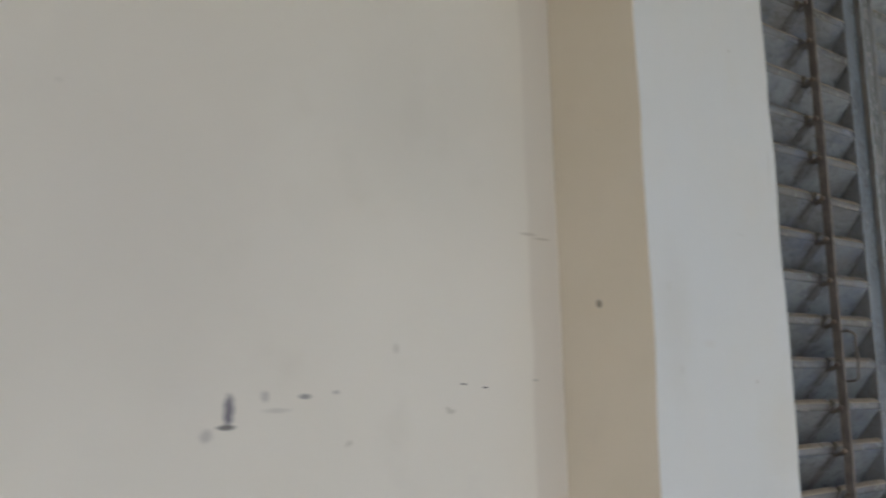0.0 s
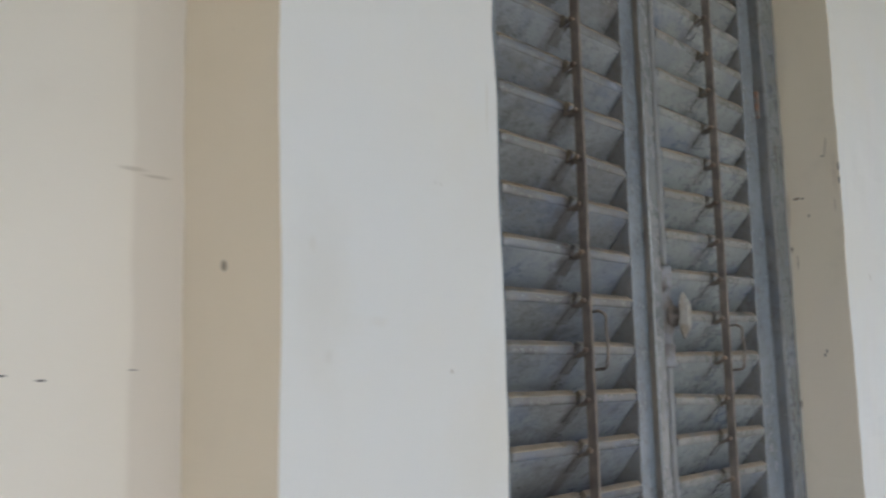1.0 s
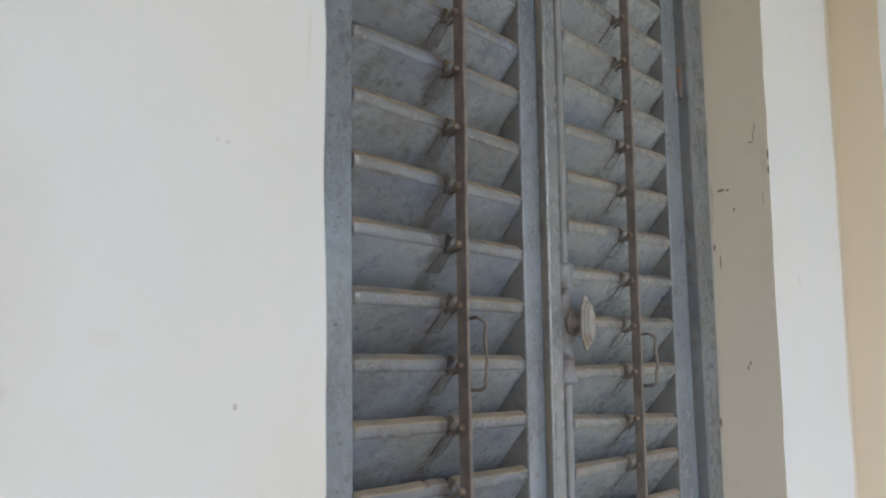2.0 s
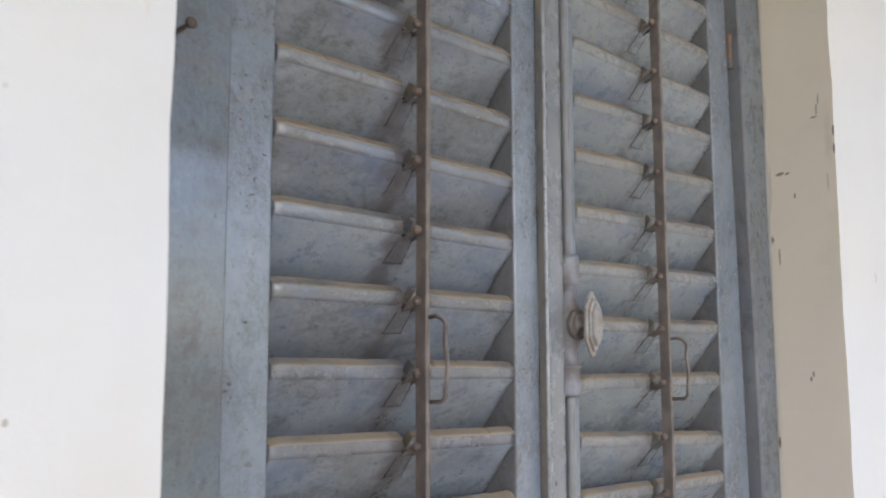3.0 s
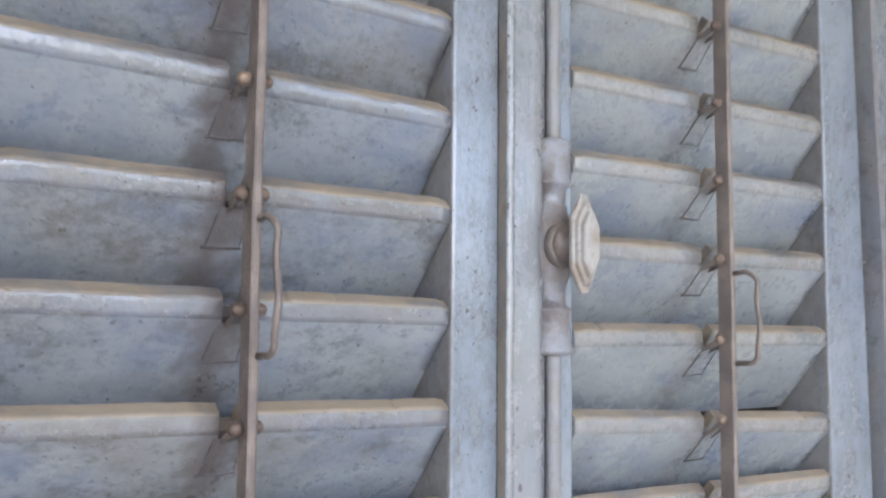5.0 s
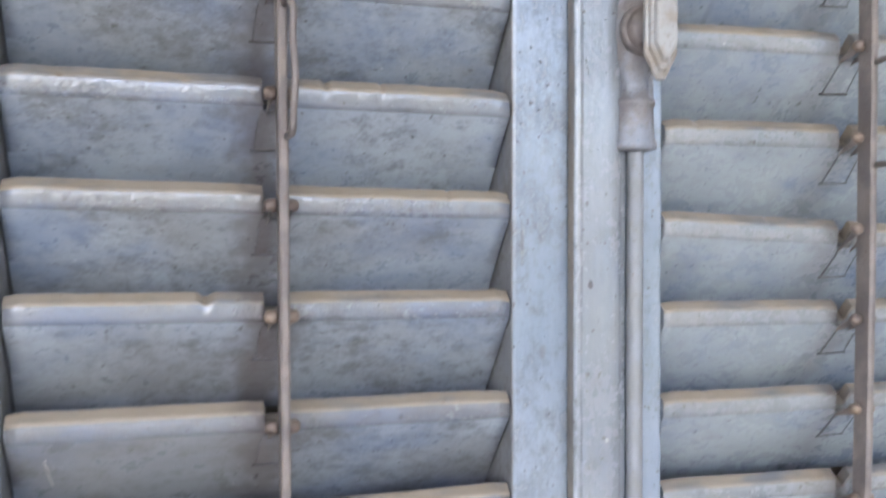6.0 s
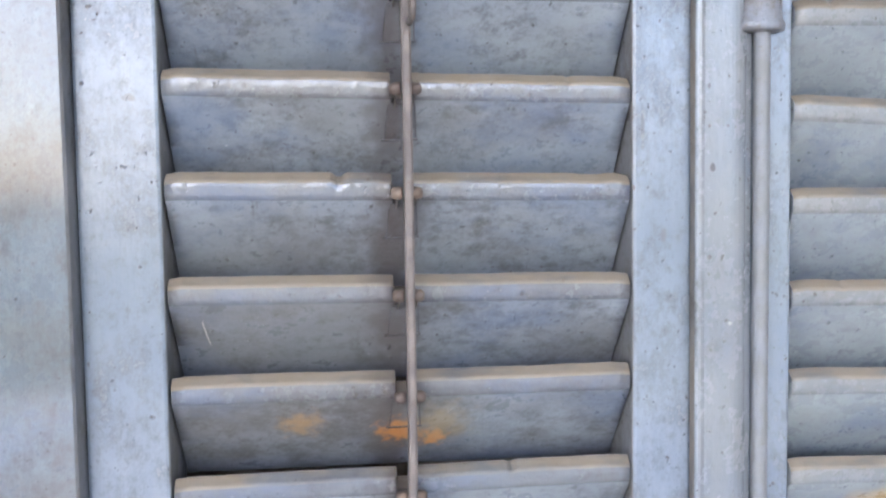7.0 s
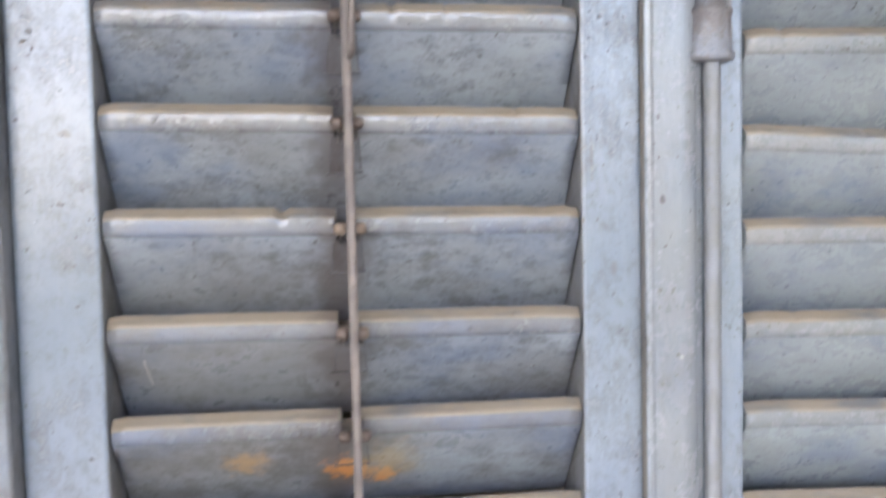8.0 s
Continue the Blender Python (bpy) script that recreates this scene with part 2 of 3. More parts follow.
frame_paint.node_tree.nodes["Principled BSDF"].inputs["Coat Roughness"].default_value = 0.06
# pale paint for the cover strip's arris: its highlight put into the colour
glint_paint = gloss_paint("edge_glint_paint", (1, 1, 0.25), 0.75, rough=(0.10, 0.36), base=(0.22, 0.24, 0.27), pale=(0.36, 0.38, 0.41), lumps=1.2, shine=0.8)
iron = old_metal("brown_iron", (0.15, 0.128, 0.118), (0.215, 0.182, 0.162), 0.5)
rivet_metal = old_metal("dull_rivet", (0.12, 0.09, 0.075), (0.24, 0.18, 0.135), 0.5)
bracket_metal = old_metal("painted_bracket", (0.12, 0.12, 0.13), (0.08, 0.072, 0.068), 0.5, 0.1)
bolt_metal = old_metal("painted_bolt", (0.235, 0.25, 0.285), (0.18, 0.165, 0.165), 0.36, 0.1, spots=[
    ((1.6265, 0.775, 1.421), (0.021, 0.05, 0.026), (0.12, 0.095, 0.08), 0.75, 0.5, 0.7, 60),
    ((1.6130, 0.775, 1.375), (0.006, 0.05, 0.012), (0.09, 0.07, 0.06), 0.7, 0.7, 0.6, 120),
    ((1.6130, 0.775, 1.465), (0.006, 0.05, 0.012), (0.09, 0.07, 0.06), 0.7, 0.7, 0.6, 120),
])
rod_metal = old_metal("painted_rod", (0.205, 0.205, 0.205), (0.225, 0.232, 0.25), 0.4, 0.1)
knob_metal = old_metal("cream_knob", (0.30, 0.29, 0.275), (0.23, 0.195, 0.16), 0.35, 0.0, 40)
hinge_metal = old_metal("rusty_hinge", (0.15, 0.14, 0.14), (0.21, 0.11, 0.065), 0.6, 0.1)
nail_metal = old_metal("nail_iron", (0.08, 0.07, 0.065), (0.13, 0.10, 0.08), 0.6)
tag_wood = old_metal("wedge_wood", (0.42, 0.22, 0.09), (0.34, 0.17, 0.07), 0.7, 0.0, 90)
cream_wall = plaster("cream_plaster", (0.69, 0.645, 0.572), (0.725, 0.685, 0.622), band=(0.744, (0.635, 0.587, 0.525)), spots=[
    ((0.396, WALL_Y, 1.341), (0.0045, 0.05, 0.013), (0.11, 0.10, 0.14), 0.95, 0.5, 0.3, 140),
    ((0.394, WALL_Y, 1.328), (0.008, 0.05, 0.0022), INK, 0.9, 0.5, 0.3, 200),
    ((0.648, WALL_Y, 1.358), (0.0040, 0.05, 0.0009), INK, 0.9, 0.3, 0.3, 300),
    ((0.676, WALL_Y, 1.354), (0.0036, 0.05, 0.0009), INK, 0.9, 0.3, 0.3, 300),
    ((0.747, WALL_Y, 1.360), (0.0036, 0.05, 0.0008), (0.2, 0.19, 0.2), 0.7, 0.4, 0.4, 300),
    ((0.468, WALL_Y, 1.351), (0.0060, 0.05, 0.0022), (0.2, 0.19, 0.2), 0.8, 0.5, 0.4, 200),
    ((0.499, WALL_Y, 1.354), (0.0030, 0.05, 0.0018), (0.3, 0.28, 0.28), 0.6, 0.5, 0.5, 200),
    ((0.429, WALL_Y, 1.352), (0.0035, 0.05, 0.0045), (0.34, 0.32, 0.33), 0.6, 0.5, 0.5, 160),
    ((0.376, WALL_Y, 1.322), (0.005, 0.05, 0.005), (0.36, 0.33, 0.33), 0.6, 0.5, 0.5, 160),
    ((0.440, WALL_Y, 1.340), (0.012, 0.05, 0.002), (0.40, 0.37, 0.35), 0.4, 0.6, 0.6, 120),
    ((0.566, WALL_Y, 1.393), (0.0030, 0.05, 0.0045), (0.46, 0.42, 0.38), 0.5, 0.5, 0.5, 160),
    ((0.744, WALL_Y, 1.5165), (0.011, 0.05, 0.0016), (0.42, 0.37, 0.32), 0.6, 0.5, 0.6, 120),
    ((0.765, WALL_Y, 1.5125), (0.012, 0.05, 0.0013), (0.40, 0.35, 0.30), 0.65, 0.5, 0.6, 120),
    ((0.62, WALL_Y, 1.62), (0.16, 0.05, 0.10), (0.60, 0.575, 0.53), 0.5, 0.5, 0.9, 8),
    ((0.30, WALL_Y, 1.50), (0.14, 0.05, 0.16), (0.60, 0.565, 0.53), 0.5, 0.5, 0.9, 8),
])
white_wall = plaster("white_surround_plaster", (0.705, 0.72, 0.735), (0.72, 0.715, 0.695), stain=(0.66, 0.63, 0.57), spots=[
    ((1.000, 0.66, 1.352), (0.0016, 0.05, 0.0022), (0.35, 0.31, 0.26), 0.7, 0.5, 0.4, 200),
    ((0.840, 0.64, 1.366), (0.0040, 0.05, 0.0040), (0.60, 0.59, 0.57), 0.5, 0.9, 0.9, 120),
    ((0.823, 0.64, 1.452), (0.0035, 0.05, 0.0050), (0.62, 0.60, 0.56), 0.5, 0.9, 0.9, 120),
    ((0.900, 0.65, 1.394), (0.0100, 0.05, 0.0035), (0.66, 0.64, 0.61), 0.4, 0.9, 0.9, 90),
    ((1.070, 0.66, 1.610), (0.0020, 0.05, 0.0260), (0.62, 0.60, 0.56), 0.5, 0.7, 0.7, 60),
    ((0.835, 0.64, 1.420), (0.0250, 0.05, 0.0700), (0.64, 0.62, 0.58), 0.35, 0.7, 0.9, 30),
    ((1.055, 0.66, 1.290), (0.0450, 0.05, 0.0400), (0.68, 0.65, 0.59), 0.35, 0.8, 0.9, 25),
])
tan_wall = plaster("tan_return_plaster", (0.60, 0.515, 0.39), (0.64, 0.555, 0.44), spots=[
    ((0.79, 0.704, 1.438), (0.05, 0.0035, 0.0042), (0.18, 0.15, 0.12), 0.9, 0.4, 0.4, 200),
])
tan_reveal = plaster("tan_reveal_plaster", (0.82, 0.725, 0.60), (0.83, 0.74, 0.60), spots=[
    ((2.09, 0.764, 1.556), (0.06, 0.0035, 0.0060), CHIP, 0.95, 0.9, 0.3, 260),
    ((2.09, 0.7525, 1.530), (0.06, 0.0010, 0.0120), CHIP, 0.9, 0.9, 0.3, 260),
    ((2.09, 0.762, 1.640), (0.06, 0.0010, 0.0250), (0.45, 0.36, 0.28), 0.6, 0.9, 0.4, 200),
    ((2.09, 0.746, 1.650), (0.06, 0.0070, 0.0022), CHIP, 0.8, 1.1, 0.3, 330),
    ((2.09, 0.734, 1.649), (0.06, 0.0040, 0.0018), CHIP, 0.8, 1.1, 0.3, 330),
    ((2.09, 0.724, 1.615), (0.06, 0.0018, 0.0035), (0.25, 0.18, 0.13), 0.85, 0.9, 0.3, 260),
    ((2.09, 0.708, 1.365), (0.06, 0.0016, 0.0040), (0.17, 0.13, 0.10), 0.9, 0.7, 0.3, 300),
    ((2.09, 0.712, 1.358), (0.06, 0.0016, 0.0040), (0.17, 0.13, 0.10), 0.9, 0.7, 0.3, 300),
    ((2.09, 0.681, 1.746), (0.06, 0.0010, 0.0090), (0.30, 0.23, 0.18), 0.8, 0.9, 0.3, 260),
    ((2.09, 0.684, 1.731), (0.06, 0.0010, 0.0080), (0.26, 0.20, 0.16), 0.8, 0.9, 0.3, 260),
    ((2.09, 0.689, 1.721), (0.06, 0.0040, 0.0014), (0.26, 0.20, 0.16), 0.8, 0.9, 0.3, 260),
    ((2.09, 0.6600, 1.697), (0.06, 0.0014, 0.0075), (0.10, 0.08, 0.07), 0.95, 0.8, 0.3, 260),
    ((2.09, 0.6600, 1.672), (0.06, 0.0014, 0.0075), (0.10, 0.08, 0.07), 0.95, 0.8, 0.3, 260),
    ((2.09, 0.672, 1.628), (0.06, 0.0014, 0.0100), (0.50, 0.41, 0.33), 0.7, 0.9, 0.5, 200),
    ((2.09, 0.668, 1.690), (0.06, 0.0050, 0.0300), (0.66, 0.57, 0.47), 0.6, 0.9, 0.7, 90),
    ((2.09, 0.7655, 1.45), (0.06, 0.0022, 0.45), (0.84, 0.80, 0.71), 0.7, 0.6, 0.5, 40),
    ((2.09, 0.7675, 1.920), (0.06, 0.0018, 0.030), CHIP, 0.9, 0.9, 0.4, 120),
    ((2.09, 0.7675, 1.642), (0.06, 0.0018, 0.014), CHIP, 0.9, 0.9, 0.4, 160),
    ((2.09, 0.7655, 1.269), (0.06, 0.0018, 0.007), CHIP, 0.9, 0.8, 0.4, 160),
])
floor_tile = plaster("cement_floor", (0.31, 0.30, 0.285), (0.27, 0.26, 0.25), rough=0.6)
ceiling_paint = plaster("ceiling_plaster", (0.58, 0.56, 0.52), (0.52, 0.50, 0.46))


def ground_material():
    n = Nodes("grass_ground")
    colour = n.mix(n.ramp(n.noise(0.8, 5), 0.35, 0.65), (0.07, 0.085, 0.035), (0.12, 0.115, 0.065))
    return n.finish(colour, 0.9, n.noise(30, 4), 0.03)


grass = ground_material()


# ---- mesh helpers ----
def link_mesh(name, bm, materials, smooth=False):
    bmesh.ops.recalc_face_normals(bm, faces=bm.faces)
    mesh = bpy.data.meshes.new(name)
    bm.to_mesh(mesh)
    bm.free()
    for m in materials if isinstance(materials, (list, tuple)) else [materials]:
        mesh.materials.append(m)
    if smooth:
        for p in mesh.polygons:
            p.use_smooth = True
    return new(name, mesh)


def part(name, bm, material, parent, label="", smooth=False):
    """One mesh under a thing or a part, its points given in world metres."""
    ob = link_mesh(name, bm, material, smooth)
    root = parent
    offset = Matrix.Identity(4)
    while root is not None:
        offset = root.matrix_basis.inverted() @ offset if root.parent is None else offset
        root = root.parent
    ob.parent = parent
    if parent.parent is None:
        ob.matrix_parent_inverse = offset
    return tagged(ob, label)


def setting(name, bm, material, label, category, smooth=False):
    return tagged(link_mesh(name, bm, material, smooth), label, category, kind="structure")


def box(bm, a, b, bevel=0.0, segments=2):
    made = bmesh.ops.create_cube(bm, size=1.0)["verts"]
    for v in made:
        v.co = Vector([a[i] + (v.co[i] + 0.5) * (b[i] - a[i]) for i in range(3)])
    if bevel:
        edges = list({e for v in made for e in v.link_edges})
        bmesh.ops.bevel(bm, geom=edges, offset=bevel, segments=segments, profile=0.5, affect="EDGES")
    return bm


def solid(a, b, bevel=0.0, segments=2):
    return box(bmesh.new(), a, b, bevel, segments)


def prism(profile, lows, highs, axis, bm=None):
    """Sweep a closed profile (pairs) along an axis: 'z' takes (x, y), 'x' takes (y, z)."""
    bm = bm or bmesh.new()
    rings = []
    for h in (lows, highs):
        rings.append([bm.verts.new((p, q, h) if axis == "z" else (h, p, q)) for p, q in profile])
    k = len(profile)
    for i in range(k):
        bm.faces.new((rings[0][i], rings[0][(i + 1) % k], rings[1][(i + 1) % k], rings[1][i]))
    bm.faces.new(rings[0])
    bm.faces.new(rings[1])
    return bm


def lathe(bm, rings, axis, centre, sides=16, flat=(1, 1)):
    """A closed turned solid: rings of (distance along axis, radius)."""
    last = None
    caps = []
    for d, r in rings:
        ring = []
        for i in range(sides):
            a = 2 * math.pi * i / sides
            p, q = r * math.cos(a) * flat[0], r * math.sin(a) * flat[1]
            co = {"x": (d, p, q), "y": (p, d, q), "z": (p, q, d)}[axis]
            ring.append(bm.verts.new(Vector(centre) + Vector(co)))
        if last:
            for i in range(sides):
                bm.faces.new((last[i], last[(i + 1) % sides], ring[(i + 1) % sides], ring[i]))
        else:
            caps.append(ring)
        last = ring
    caps.append(last)
    for c in caps:
        bm.faces.new(c)
    return bm


def tube(bm, points, radius, sides=10):
    """A round wire along points, with closed ends."""
    points = [Vector(p) for p in points]
    last = None
    for i, p in enumerate(points):
        way = (points[min(i + 1, len(points) - 1)] - points[max(i - 1, 0)]).normalized()
        side = way.cross(Vector((1, 0, 0))) if abs(way.x) < 0.9 else way.cross(Vector((0, 0, 1)))
        side.normalize()
        up = way.cross(side)
        ring = [bm.verts.new(p + radius * (math.cos(2 * math.pi * k / sides) * side + math.sin(2 * math.pi * k / sides) * up)) for k in range(sides)]
        if last:
            for k in range(sides):
                bm.faces.new((last[k], last[(k + 1) % sides], ring[(k + 1) % sides], ring[k]))
        else:
            bm.faces.new(ring)
        last = ring
    bm.faces.new(last)
    return bm


def uneven(bm, length, amount, scale=9.0):
    """Cut long edges into short steps and let the hand-laid surface wander."""
    for axis in range(3):
        lo, hi = min(v.co[axis] for v in bm.verts), max(v.co[axis] for v in bm.verts)
        count = int((hi - lo) / length)
        for i in range(1, count + 1):
            at = lo + (hi - lo) * i / (count + 1)
            co, no = [0, 0, 0], [0, 0, 0]
            co[axis], no[axis] = at, 1
            bmesh.ops.bisect_plane(bm, geom=bm.verts[:] + bm.edges[:] + bm.faces[:], plane_co=co, plane_no=no)
    for v in bm.verts:
        v.co += Vector((noise.noise(v.co * scale), noise.noise(v.co * scale + Vector((9, 4, 2))), 0)) * amount
    return bm


# ---- large structure ----
def build_walls():
    # wall with the door opening: two piers and the part over it
    piers = bmesh.new()
    box(piers, (-3.0, WALL_Y, 0), (JAMB_L, 1.05, 3.0))
    setting("wall_north", piers, cream_wall, "cream limewashed plaster wall with small scuffs", "wall")
    right = bmesh.new()
    box(right, (JAMB_R, WALL_Y + 0.002, 0), (8.0, 1.05, 3.0))
    setting("wall_north_2", right, cream_wall, "cream limewashed plaster wall beyond the shutters", "wall")
    over = bmesh.new()
    box(over, (JAMB_L, WALL_Y, HEAD), (JAMB_R, 1.05, 3.0))
    setting("wall_north_3", over, cream_wall, "cream plaster wall over the opening", "wall")
    # room behind the shutters and veranda ends
    for name, a, b in (("wall_room", (0.4, 2.9, 0), (2.8, 3.0, 3.0)), ("wall_room_2", (0.3, 1.05, 0), (0.4, 3.0, 3.0)), ("wall_room_3", (2.8, 1.05, 0), (2.9, 3.0, 3.0))):
        setting(name, solid(a, b), cream_wall, "plain plaster wall of the closed room", "wall")
    for name, a, b in (("wall_east", (8.0, -4.6, 0), (8.15, 1.05, 3.0)),):
        setting(name, solid(a, b), cream_wall, "plain plaster end wall of the veranda", "wall")
    setting("floor", solid((-3.0, -4.6, -0.12), (8.15, 3.0, 0.0)), floor_tile, "grey cement veranda floor", "floor")
    setting("ceiling", solid((-3.0, -4.6, 3.0), (8.15, 3.0, 3.12)), ceiling_paint, "weathered off-white plaster veranda ceiling", "ceiling")
    land = bmesh.new()
    bmesh.ops.create_grid(land, x_segments=8, y_segments=8, size=400)
    for v in land.verts:
        v.co.z = -0.3
    setting("ground", land, grass, "sunlit grass ground in front of the veranda", "ground")


def build_surround():
    """Proud white plaster surround, its outer returns tan; left leg a little out of square."""
    def leg(name, outline, tan_sides, label, step=0.035):
        bm = prism(outline, 0.0, HEAD, "z")
        uneven(bm, step, 0.0024, 15.0)
        for v in bm.verts:
            if 1.05 < v.co.x < 1.2:
                v.co.x -= 0.013 * max(0.0, v.co.z - 1.4)
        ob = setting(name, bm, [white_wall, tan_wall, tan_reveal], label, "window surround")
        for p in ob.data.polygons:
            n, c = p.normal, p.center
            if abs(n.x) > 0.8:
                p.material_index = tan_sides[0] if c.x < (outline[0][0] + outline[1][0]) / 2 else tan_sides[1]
        return ob
    leg("trim", [(0.790, 0.636), (1.0905, 0.667), (1.095, FRAME_Y - 0.001), (1.089, WALL_Y + 0.010), (0.790, WALL_Y + 0.010)], (1, 2), "white plaster surround with a tan painted return")
    leg("trim_2", [(2.074, 0.659), (2.43, 0.650), (2.43, WALL_Y + 0.010), (2.099, WALL_Y + 0.010), (2.097, FRAME_Y - 0.001)], (2, 1), "white plaster surround with a chipped tan reveal")
    leg("trim_3", [(2.905, 0.650), (3.28, 0.650), (3.28, WALL_Y + 0.010), (2.905, WALL_Y + 0.010)], (2, 2), "white plaster surround of the next opening with tan return")
    top = solid((0.79, 0.65, HEAD), (2.43, WALL_Y - 0.002, HEAD + 0.3), 0.004)
    setting("trim_4", top, white_wall, "white plaster surround over the opening", "window surround")


def build_frame():
    """Fixed wooden frame: a moulded member each side, a head and a threshold."""
    y0, y1 = FRAME_Y, 0.87
    left = [(JAMB_L + 0.002, y0 + 0.003), (JAMB_L + 0.005, y0), (1.1905, y0), (1.1920, y0 + 0.0015), (1.1920, LEAF_Y + 0.045), (1.184, LEAF_Y + 0.045), (1.184, y1), (JAMB_L + 0.002, y1)]
    right = [(2.0365, y0 + 0.003), (2.0395, y0), (2.093, y0), (2.0955, y0 + 0.003), (2.0955, y1), (2.047, y1), (2.047, LEAF_Y + 0.045), (2.0365, LEAF_Y + 0.045)]
    for name, outline in (("door_frame", left), ("door_frame_2", right)):
        bm = prism(outline, 0.0, HEAD - 0.06, "z")
        uneven(bm, 0.09, 0.0010, 6.0)
        for v in bm.verts:
            if 2.0 < v.co.x < 2.06:
                v.co.x -= HINGE_LEAN * (v.co.z - 1.5)
        ob = setting(name, bm, [frame_paint, edge_paint], "glossy blue-grey painted wooden frame with ragged paint", "door frame")
        # side faces take the darker paint, which carries the shade of the joint
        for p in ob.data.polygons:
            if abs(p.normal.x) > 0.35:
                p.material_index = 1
    setting("door_frame_3", solid((JAMB_L + 0.002, y0, HEAD - 0.06), (JAMB_R - 0.002, y1, HEAD - 0.002), 0.003), frame_paint, "blue-grey painted head of the frame", "door frame")


build_walls()
build_surround()
build_frame()

# ---- louvred leaves ----
SLOPE = radians(49.6)
THICK, BOARD = 0.0148, 0.088


FRONT = 0.7782                      # where the front faces of the boards would meet their top edges
# top edge of a board over its rivet at its two ends, counted from a fixed board down
SEAT_L = {0: (19, 17), 1: (18, 12.5), 2: (17.5, 12.8), 3: (16.5, 12), 4: (14, 12.8), 5: (13.7, 10), 6: (15.5, 9.5), 7: (14.7, 10.7), 8: (12.8, 9.8), 9: (13.4, 13.4), 10: (12.5, 15.5)}
SEAT_R = {1: (11.3, 21), 2: (11.4, 20), 3: (11, 16.5), 4: (11, 16.6), 5: (11.4, 15), 6: (10.6, 11.3), 7: (12.5, -3), 8: (14.5, 10), 9: (16.5, 12), 10: (20, 13), 11: (22.5, 14), 12: (23, 14), 13: (21, 14), 14: (18, 14)}


def slat_mesh(x0, x1, z, seat, bar, seed):
    """One board: dusty top edge, rubbed flat nose, notch beside the tilt bar, small dents."""
    rng = random.Random(seed)
    tilt = SLOPE + radians(rng.uniform(-1.3, 1.3))
    d, n = (math.cos(tilt), -math.sin(tilt)), (-math.sin(tilt), -math.cos(tilt))
    # from the foot over the front face, the nose facet with eased arrises, the top edge
    outline = [(BOARD, 0.0), (0.05, 0.0), (0.0112, 0.0), (0.0090, -0.0003), (0.0074, -0.0010), (0.0040, -0.0033), (0.0016, -0.0052), (0.0006, -0.0062), (0.0001, -0.0070), (0.0, -0.0082), (0.0, -THICK + 0.0006), (0.0006, -THICK), (BOARD, -THICK)]
    dents = [(rng.uniform(x0 + 0.02, x1 - 0.02), rng.uniform(0.0012, 0.0036), rng.uniform(0.0006, 0.0022)) for _ in range(rng.choice((0, 1, 1, 2, 3)))]
    if x0 < 1.3 and abs(z - 1.2448) < 0.01:
        dents = [(1.352, 0.0042, 0.0038), (1.515, 0.012, 0.0012)]
    dents = [q for q in dents if abs(q[0] - bar) > 0.025]
    gap = (bar - 0.0085, bar + 0.0035)
    xs = [x0 + (x1 - x0) * i / 34 for i in range(35)]
    for at, half, deep in dents:
        xs = [x for x in xs if abs(x - at) > half * 1.4] + [at + half * q for q in (-1.3, -0.8, -0.3, 0.3, 0.8, 1.3)]
    xs = sorted([x for x in xs if not gap[0] - 0.003 < x < gap[1] + 0.003] + [gap[0] - 0.0024, gap[0] - 0.0007, gap[0] - 0.0001, gap[0], gap[1], gap[1] + 0.0001, gap[1] + 0.0024])
    bm = bmesh.new()
    rings = []
    top = THICK * math.cos(tilt) - 0.0007
    for x in xs:
        ring = []
        cut = 0.013 if gap[0] - 0.00005 < x < gap[1] + 0.00005 else (0.0022 if gap[0] - 0.0005 < x < gap[0] else (0.0005 if gap[0] - 0.003 < x < gap[0] else 0.0))
        part_way = (x - x0) / (x1 - x0)
        lift = z + (seat[0] * (1 - part_way) + seat[1] * part_way) / 1000 - top
        bite = sum(deep * max(0.0, 1 - ((x - at) / half) ** 2) for at, half, deep in dents)
        wear = 0.0007 * noise.noise(Vector((x * 16, seed * 3.7, 0))) + 0.0006 * noise.noise(Vector((x * 75, seed * 1.3, 0)))
        # ends of the board are rounded over a little
        end = 0.0018 * max(0.0, 1 - min(x - x0, x1 - x) / 0.003) ** 2
        for u, v in outline:
            wave = 0.0009 * noise.noise(Vector((x * 14, seed * 3.7, u * 40)))
            k = max(0.0, 1 - u / 0.014)
            back = max(0.0, min(1.0, -v / 0.0105))
            du = (cut + end + wear) * k + bite * k * back
            ring.append(bm.verts.new((x, FRONT + (u + du) * d[0] + (v + 0.35 * wave) * n[0], lift + (u + du) * d[1] + (v + 0.35 * wave) * n[1])))
        rings.append(ring)
    k = len(outline)
    for a, b in zip(rings, rings[1:]):
        for j in range(k):
            f = bm.faces.new((a[j], a[(j + 1) % k], b[(j + 1) % k], b[j]))
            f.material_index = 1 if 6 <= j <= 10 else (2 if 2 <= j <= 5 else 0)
            f.smooth = 1 <= j <= 7
    bm.faces.new(rings[0])
    bm.faces.new(rings[-1])
    part_way = (bar - x0) / (x1 - x0)
    return bm, d, n, z + (seat[0] * (1 - part_way) + seat[1] * part_way) / 1000 - top


